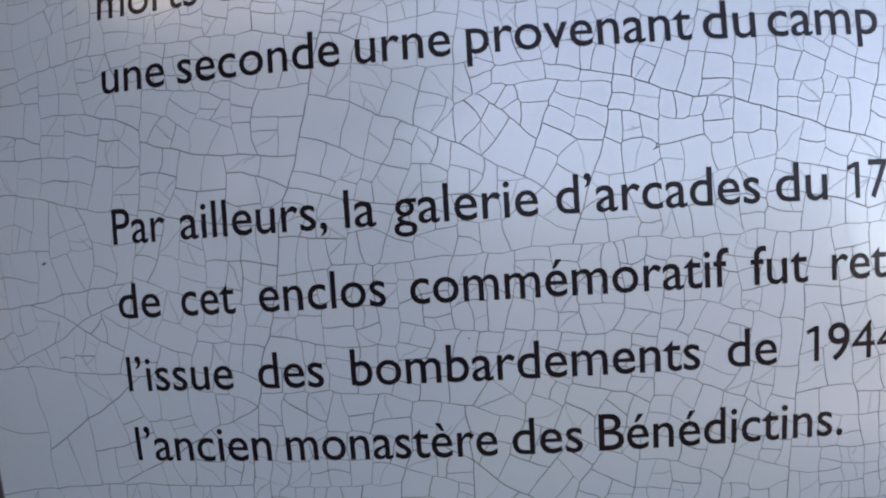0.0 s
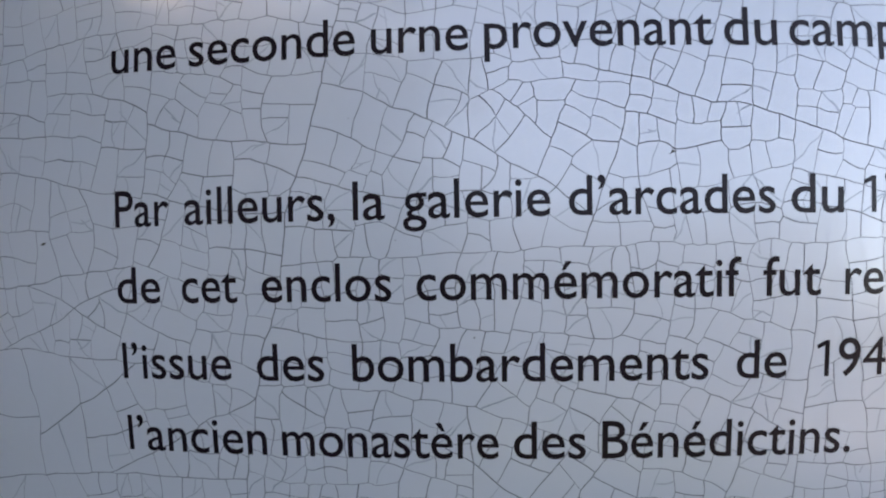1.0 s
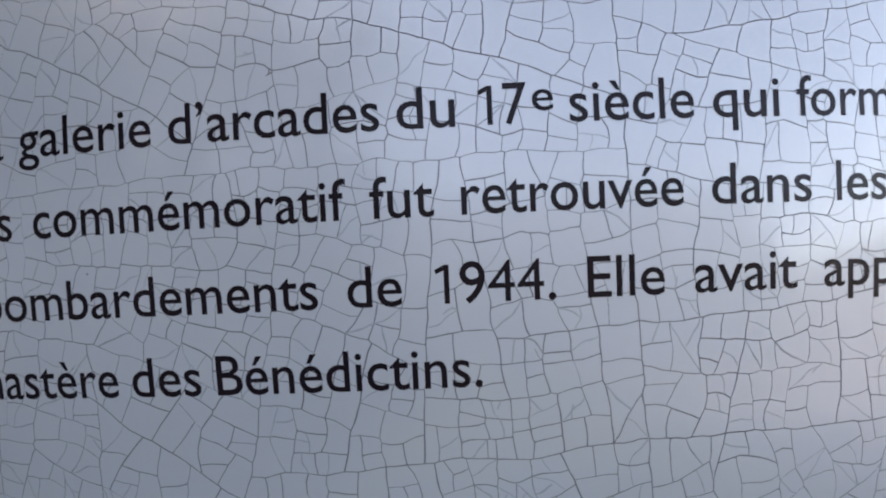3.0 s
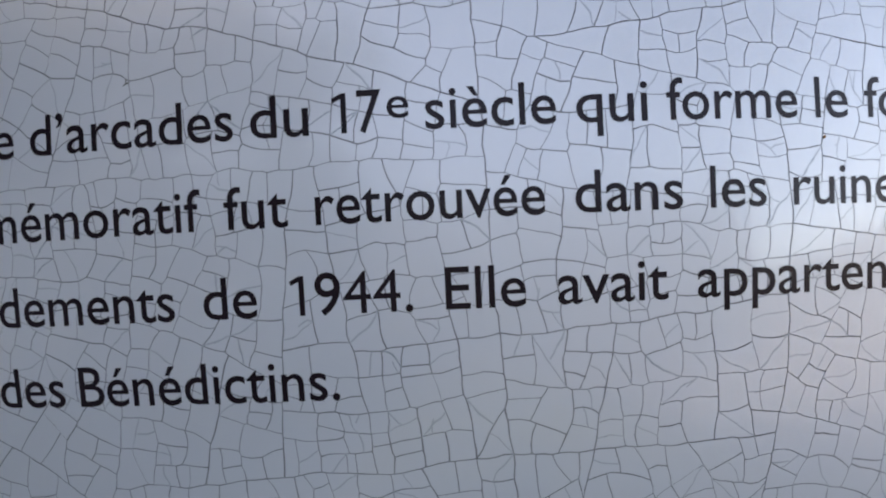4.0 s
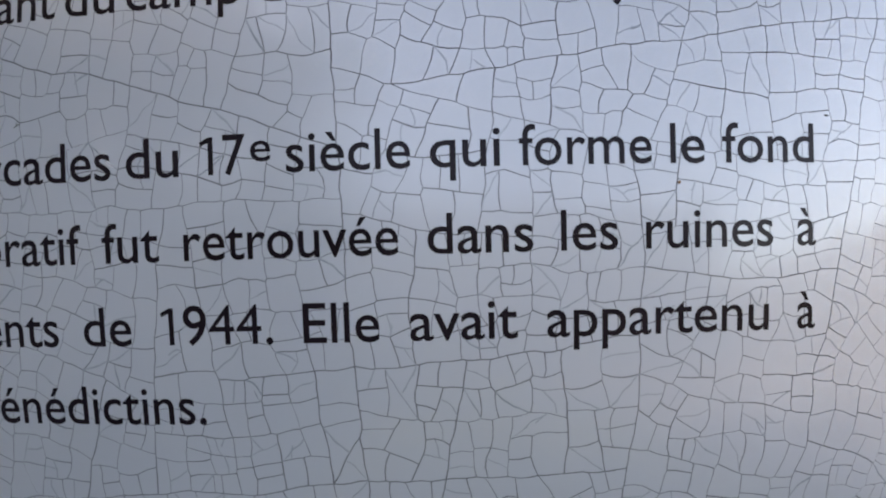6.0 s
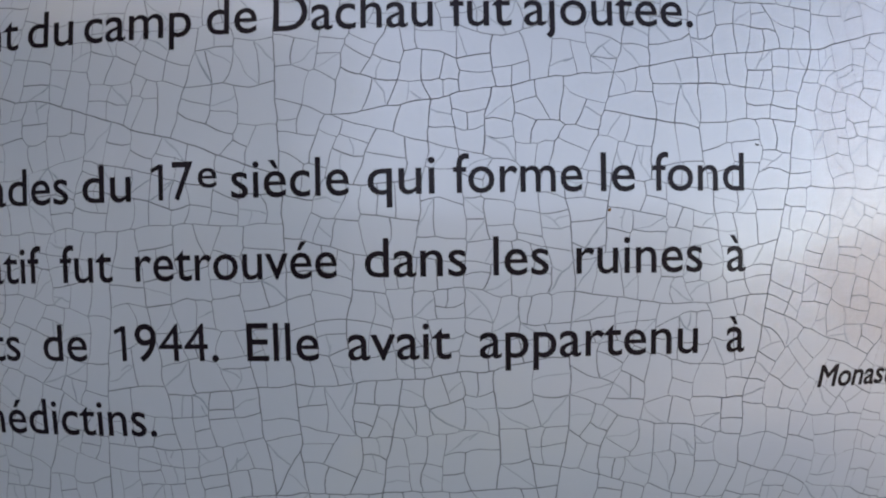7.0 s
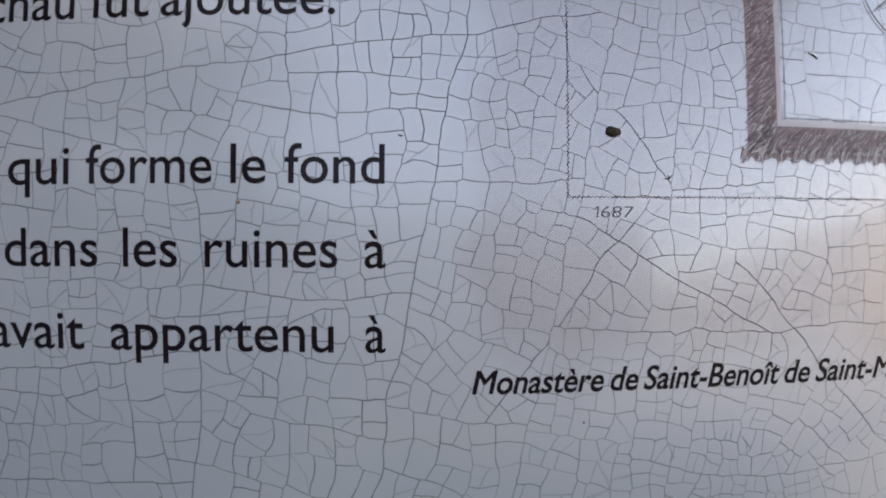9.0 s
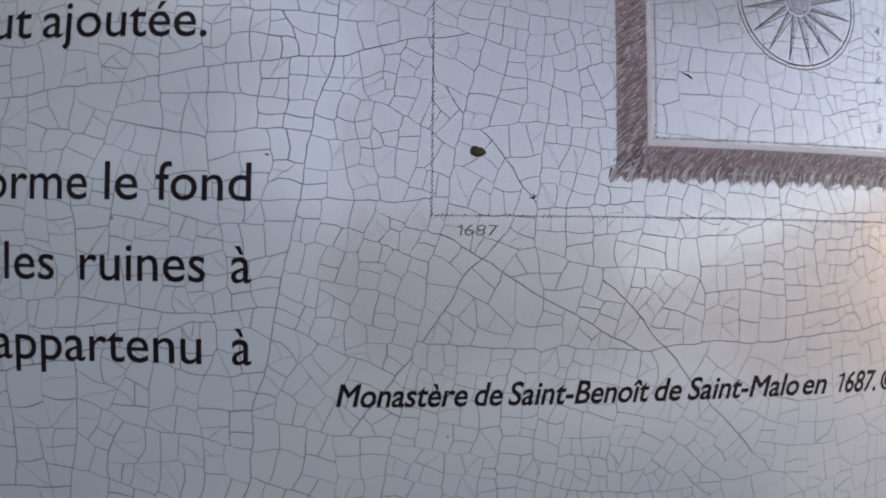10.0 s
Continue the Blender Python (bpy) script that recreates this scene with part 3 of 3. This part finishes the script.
def word(text, s0, s1, v, tilt=0.0, x_height=4.68, mat=INK, heavy=0.006, shear=0.0, name="letter", h=0.035):
    """A word letter by letter between two places on a line, each letter a piece of its own."""
    tall = x_height / 0.455
    start = s0
    if text[0] == "1":
        text = text[1:]
        pts, faces = one(0.66)
        mesh_object(name, [dome(s0 + x * tall + shear * y * tall, v + y * tall, h) for x, y in pts], faces, mat, board, domed=True)
        start = s0 + 0.42 * tall
    thin, bold = letters(text, 1.0, 0.0, shear), letters(text, 1.0, heavy, shear)
    x0, x1 = min(p[0] for p in thin[0]), max(p[0] for p in thin[0])
    wide = (s1 - start) / (x1 - x0)
    glyphs = [pieces(*thin), pieces(*bold)]
    matched = len(glyphs[0]) == len(glyphs[1]) == len(text)
    for k, (_, _, fs) in enumerate(glyphs[1]):
        pts = bold[0]
        plain = (matched and text[k] in "M4") or (k == 0 and text[0] == "M")
        if plain:
            pts, fs = thin[0], glyphs[0][k][2]
        used = sorted({i for f in fs for i in f})
        order = {i: n for n, i in enumerate(used)}
        verts = [dome(start + (pts[i][0] - x0) * wide, v + pts[i][1] * tall + tilt * (pts[i][0] - x0) * wide, h) for i in used]
        rows = [tuple(order[i] for i in f) for f in fs]
        if plain and heavy > 0.015:   # struck twice, a little apart, to come out as heavy as its neighbours
            grow, n = heavy * tall * 1.1, len(verts)
            verts = [dome(start + (pts[i][0] - x0) * wide + d, v + pts[i][1] * tall + tilt * (pts[i][0] - x0) * wide, h + lift)
                     for d, lift in ((-grow, 0.0), (grow, 0.008)) for i in used]
            rows += [tuple(i + n for i in f) for f in rows]
        mesh_object(name, verts, rows, mat, board, domed=True)


def line(words, v, rise=0.0):
    for text, s0, s1 in words:
        word(text, s0, s1, v + rise * (s0 + s1) / 2, rise)


line([("morts", -2.0, 20.4), ("dans", 24.2, 42.0)], 90.3)
line([("une", -1.2, 12.9), ("seconde", 15.8, 48.6), ("urne", 51.7, 69.5), ("provenant", 72.5, 113.8), ("du", 116.0, 125.8), ("camp", 128.2, 149.8),
      ("de", 152.9, 162.4), ("Dachau", 165.6, 195.0), ("fut", 198.2, 209.4), ("ajoutée.", 211.8, 243.7)], 74.85, 0.003)
line([("Par", -0.5, 11.2), ("ailleurs,", 14.6, 44.4), ("la", 47.9, 53.8), ("galerie", 57.2, 83.8), ("d’arcades", 87.2, 124.7), ("du", 127.8, 137.7),
      ("17", 141.7, 150.0), ("siècle", 157.4, 179.2), ("qui", 182.7, 194.9), ("forme", 198.3, 221.9), ("le", 225.4, 231.7), ("fond", 235.2, 253.0)], 44.45, 0.002)
word("e", 151.0, 154.6, 46.9, x_height=3.55)
line([("de", -0.6, 8.8), ("cet", 13.5, 24.9), ("enclos", 29.9, 54.7), ("commémoratif", 59.4, 118.3), ("fut", 122.5, 133.4), ("retrouvée", 138.2, 176.7),
      ("dans", 181.9, 200.4), ("les", 205.4, 215.5), ("ruines", 220.7, 244.7), ("à", 249.6, 253.3)], 29.5, 0.0015)
line([("l’issue", -0.3, 23.0), ("des", 28.3, 41.5), ("bombardements", 47.0, 112.5), ("de", 117.8, 127.2), ("1944.", 133.0, 153.8), ("Elle", 159.4, 172.9),
      ("avait", 178.4, 197.4), ("appartenu", 202.7, 244.0), ("à", 249.8, 253.4)], 14.6, 0.0)
line([("l’ancien", -0.3, 29.4), ("monastère", 32.6, 74.0), ("des", 76.9, 90.1), ("Bénédictins.", 93.2, 140.5)], 0.0, 0.0)
for text, s0, s1 in [("Monastère", 269.4, 294.0), ("de", 295.5, 300.7), ("Saint-Benoît", 302.0, 330.1), ("de", 331.4, 337.0), ("Saint-Malo", 338.5, 363.9), ("en", 365.0, 370.8), ("1687.", 373.1, 383.9), ("©", 385.4, 389.6)]:
    word(text, s0, s1, 6.9 + 0.0215 * (s0 - 269.4), 0.0215, 2.92, shear=0.22, heavy=0.02, name="caption_letter")


# ---- the engraving ----
def strip(corners, h=0.03):
    return [dome(s, v, h) for s, v in corners]


class Print:
    """Collects small flat printed marks for one part."""

    def __init__(self):
        self.verts, self.faces = [], []

    def mark(self, corners, h=0.03):
        n = len(self.verts)
        self.verts += strip(corners, h)
        self.faces.append(tuple(range(n, n + len(corners))))

    def stroke(self, s0, v0, s1, v1, w0, w1, h=0.03):
        length = math.hypot(s1 - s0, v1 - v0) or 1
        nx, ny = -(v1 - v0) / length / 2, (s1 - s0) / length / 2
        self.mark([(s0 - nx * w0, v0 - ny * w0), (s1 - nx * w1, v1 - ny * w1), (s1 + nx * w1, v1 + ny * w1), (s0 + nx * w0, v0 + ny * w0)], h)

    def dotted(self, s0, v0, s1, v1, size=0.33, step=0.42):
        n = int(math.hypot(s1 - s0, v1 - v0) / step)
        for i in range(n):
            f = i / n
            s, v = s0 + (s1 - s0) * f + rng.uniform(-0.03, 0.03), v0 + (v1 - v0) * f + (0.09 if i % 2 else -0.09)
            if abs(v1 - v0) > abs(s1 - s0):
                s, v = s + (0.09 if i % 2 else -0.09), v0 + (v1 - v0) * f
            r = size * rng.uniform(0.75, 1.2) / 2 * 1.2
            self.mark([(s - r, v), (s, v - r), (s + r, v), (s, v + r)])

    def ring(self, cs, cv, radius, width, parts, gap=0.0):
        for i in range(parts):
            a0, a1 = 2 * math.pi * i / parts, 2 * math.pi * (i + 1 - gap) / parts
            self.stroke(cs + radius * math.cos(a0), cv + radius * math.sin(a0), cs + radius * math.cos(a1), cv + radius * math.sin(a1), width, width)

    def part(self, name, mat, label=""):
        return mesh_object(name, self.verts, self.faces, mat, board, label, True)


def engraving():
    p = Print()
    p.dotted(286.4, 43.1, 285.6, 104.0)
    p.part("border_line", DARK_BROWN, "dotted vertical border line of the engraving")
    p = Print()
    p.dotted(286.4, 43.1, 410.0, 45.9)
    p.part("border_line", DARK_BROWN, "dotted horizontal border line of the engraving")
    # frame band: brown ground, darker hatching, ragged outer fringe
    p = Print()
    for i in range(48):
        v0, v1 = 52.0 + i, 53.0 + i
        s_in = 327.9 - 0.018 * (v0 - 58)
        s_in1 = 327.9 - 0.018 * (v1 - 58)
        p.mark([(s_in - 6.3, v0), (s_in, max(v0, 57.9)), (s_in1, max(v1, 57.91)), (s_in1 - 6.3, v1)], 0.022)
    for i in range(84):
        s0, s1 = 322.0 + i, 323.0 + i
        r0, r1 = 0.024 * (s0 - 328), 0.024 * (s1 - 328)
        p.mark([(s0, 52.3 + r0), (s1, 52.3 + r1), (max(s1, 327.9), 57.9 + r1), (max(s0, 327.9), 57.9 + r0)], 0.022)
    p.part("frame_band", BROWN, "brown hatched frame band of the engraving")
    dark, light, fringe = Print(), Print(), Print()
    # fine strokes lean the same way all over the upright of the band, dark and pale by turns
    for i in range(150):
        v = 45.5 + i * 0.36 + rng.uniform(-0.07, 0.07)
        ragged = rng.uniform(-0.3, 0.7) + 0.4 * math.sin(i * 0.75)
        slope, a = 0.85 + 0.12 * math.sin(i * 0.11), 321.9 - ragged
        while a < 327.3:
            b = min(327.75, a + rng.uniform(1.0, 3.0))
            y0, y1 = v + slope * (a - 322), v + slope * (b - 322)
            if y0 > 51.6 and y1 - (b - 322) * 0.95 < 99:
                dark.stroke(a, y0, b, y1, 0.17, 0.1)
                if rng.random() < 0.62:
                    c = min(b, a + rng.uniform(0.5, 1.7))
                    light.stroke(a - 0.25, y0 - 0.05, c, y0 + 0.16 + slope * (c - a), 0.07, 0.15, 0.034)
            a = b + rng.uniform(0.1, 0.7)
    # along the foot the strokes hang in locks that curl at their ends
    for i in range(235):
        s = 319.9 + i * 0.36 + rng.uniform(-0.07, 0.07)
        r = 0.024 * (s - 328)
        lock = math.sin(i * 0.62 + 0.8 * math.sin(i * 0.21))
        hang = max(0.3, 1.15 + 0.55 * lock + rng.uniform(-0.3, 0.3))
        lean = -0.25 - 0.25 * lock
        fringe.stroke(s + 0.75, 53.4 + r, s + 0.45, 52.3 + r - hang * 0.3, 0.36, 0.34, 0.026)
        fringe.stroke(s + 0.45, 52.3 + r - hang * 0.3, s + 0.45 + lean, 52.2 + r - hang, 0.34, 0.1, 0.026)
        dark.stroke(s + 0.7, 53.6 + r, s + 0.4 + lean * 0.6, 52.2 + r - hang * 0.8, 0.17, 0.08)
        if lock > 0.8 or rng.random() < 0.1:
            light.stroke(s + 0.25, 51.2 + r, s + 0.3, 52.5 + r, 0.05, 0.2, 0.036)
            light.stroke(s + 0.3, 52.5 + r, s + 0.95, 53.7 + r + rng.uniform(0.0, 0.8), 0.2, 0.05, 0.036)
        b = 52.7
        while b < 57.2:
            c = min(57.8, b + rng.uniform(0.7, 2.2))
            left, high = s + 0.75 * (b - 52), b + r
            if left + 0.75 * (c - b) < 405:
                dark.stroke(left, high, left + 0.75 * (c - b), c + r, 0.17, 0.1)
                if rng.random() < 0.6:
                    reach = rng.uniform(0.4, 1.5)
                    light.stroke(left + 0.18, high, left + 0.18 + 0.75 * reach, high + reach, 0.14, 0.06, 0.034)
            b = c + rng.uniform(0.05, 0.6)
    dark.part("hatching", DARK_BROWN, "dark brown hatched strokes")
    fringe.part("fringe", BROWN, "ragged brown fringe of the frame band")
    light.part("hatching", PALE, "pale strokes between the hatching")
    p = Print()
    for i in range(46):
        v0, v1 = 58.0 + i, 59.0 + i
        a, b = 327.95 - 0.018 * (v0 - 58), 327.95 - 0.018 * (v1 - 58)
        p.mark([(a, v0), (a + 1.0, max(v0, 59.0)), (b + 1.0, max(v1, 59.01)), (b, v1)])
    for i in range(78):
        s0, s1 = 328.0 + i, 329.0 + i
        r0, r1 = 0.024 * (s0 - 328), 0.024 * (s1 - 328)
        p.mark([(s0, 58.0 + r0), (s1, 58.0 + r1), (max(s1, 329.0), 59.0 + r1), (max(s0, 329.0), 59.0 + r0)])
    p.part("inner_fillet", PALE, "pale fillet inside the frame band")
    p = Print()
    p.dotted(329.6, 59.5, 329.0, 104.0, 0.32, 0.4)
    p.dotted(329.6, 59.5, 406.0, 61.5, 0.32, 0.4)
    p.part("inner_line", DARK_BROWN, "fine dotted line inside the frame band")
    # compass rose
    cs, cv = 361.7, 90.2
    p = Print()
    p.ring(cs, cv, 14.3, 0.26, 110, 0.3)
    p.ring(cs, cv, 13.5, 0.3, 150, 0.1)
    for k in range(22):
        a = 2 * math.pi * k / 22
        p.ring(cs + 2.5 * math.cos(a), cv + 2.5 * math.sin(a), 0.3, 0.12, 8)
    p.part("compass_ring", DARK_BROWN, "double ring of the compass rose")
    p = Print()
    for radius in (0.5, 0.95, 1.4, 1.8):
        p.ring(cs, cv, radius, 0.24, 24, 0.25)
    p.part("compass_hub", FAINT, "hatched brown hub of the compass rose")
    for k in range(16):
        ray = Print()
        a = 2 * math.pi * (k + 0.5) / 16
        out = 13.0 + rng.uniform(-0.3, 0.2)
        tip = (cs + out * math.cos(a), cv + out * math.sin(a))
        roots = [(cs + 3.2 * math.cos(a + side * 0.25), cv + 3.2 * math.sin(a + side * 0.25)) for side in (-1, 1)]
        for root, wide in zip(roots, (0.34, 0.16)):
            ray.stroke(*root, *tip, wide, 0.2)
        for j in range(26):   # hatching that fills one half of the ray
            r = 3.3 + (out - 3.6) * j / 26
            half = 0.25 * 3.2 / r * (out - r) / (out - 3.2)
            ray.stroke(cs + r * math.cos(a + half * 0.25), cv + r * math.sin(a + half * 0.25), cs + (r + 0.5) * math.cos(a - half), cv + (r + 0.5) * math.sin(a - half), 0.17, 0.12)
        ray.part("compass_ray", FAINT)
    for text, v in (("4", 85.6), ("5", 80.0), ("6", 74.8), ("7", 69.8), ("8", 64.3)):
        word(text, 381.3, 382.7, v, 0, 1.3, FAINT, -0.012, 0.15, "numeral")
    word("1687", 291.3, 299.0, 39.5, 0.01, 1.4, FAINT, -0.008, 0.1, "map_date")


engraving()


# ---- specks and chips ----
def blob(s, v, long, wide, tall, turn, mat, name, label, category, seed, sides=10):
    """A small lumpy speck lying on the glaze."""
    r = random.Random(seed)
    verts = []
    for ring, (f, z) in enumerate(((1.0, 0.0), (0.9, 0.45), (0.55, 0.85))):
        for i in range(sides):
            a = 2 * math.pi * i / sides
            k = f * r.uniform(0.75, 1.2)
            x, y = long / 2 * k * math.cos(a), wide / 2 * k * math.sin(a)
            verts.append(dome(s + x * math.cos(turn) - y * math.sin(turn), v + x * math.sin(turn) + y * math.cos(turn), 0.02 + z * tall))
    verts.append(dome(s, v, 0.02 + tall))
    faces = [(k * sides + i, k * sides + (i + 1) % sides, (k + 1) * sides + (i + 1) % sides, (k + 1) * sides + i) for k in range(2) for i in range(sides)]
    faces += [(2 * sides + i, 2 * sides + (i + 1) % sides, 3 * sides) for i in range(sides)]
    faces.append(tuple(range(sides))[::-1])
    ob = mesh_object(name, [BOARD @ p for p in verts], faces, mat)
    return tagged(ob, label, category)


# the first speck stands for an insect walking on the glaze
blob(294.6, 55.2, 2.9, 2.0, 0.9, -0.2, INSECT_AND_DIRT, "dark_speck", "dark brown insect on the glaze, shaped as a plain lump", "dirt", 2, 14)
blob(226.9, 41.5, 0.75, 0.6, 0.12, 0.5, RUST, "rust_spot", "small orange-brown rust spot on the glaze", "stain", 4)
blob(-17.9, 41.6, 1.3, 0.45, 0.12, 0.35, INSECT_AND_DIRT, "dark_speck", "thin dark fleck of dirt on the glaze", "dirt", 5)
blob(69.8, 22.7, 0.35, 0.3, 0.08, 0, INSECT_AND_DIRT, "dark_speck", "tiny dark fleck on the glaze", "dirt", 6, 7)
blob(290.5, 1.4, 0.5, 0.45, 0.1, 0, INSECT_AND_DIRT, "dark_speck", "tiny dark fleck below the caption", "dirt", 7, 7)
blob(255.8, 53.6, 1.1, 0.3, 0.08, -0.3, INSECT_AND_DIRT, "dark_speck", "thin dark fleck in a crack", "dirt", 8, 8)


def chip(s, v, size, seed, label):
    """A spot where the glaze has flaked: an angular dark nick with short arms."""
    r = random.Random(seed)
    p = Print()
    for k in range(3):
        a = r.uniform(0, 6.3)
        p.stroke(s + r.uniform(-0.2, 0.2) * size, v + r.uniform(-0.2, 0.2) * size, s + size * math.cos(a), v + size * math.sin(a), 0.3 * size, 0.1 * size, 0.03 + k * 0.004)
    p.part("chip", INSECT_AND_DIRT, label)


chip(105.9, 55.9, 0.8, 3, "small dark nick where the glaze has flaked")
chip(336.2, 72.5, 1.3, 9, "hooked dark nick where the glaze has flaked")
chip(305.6, 46.8, 1.0, 12, "dark nick at a crossing of cracks")


glaze()
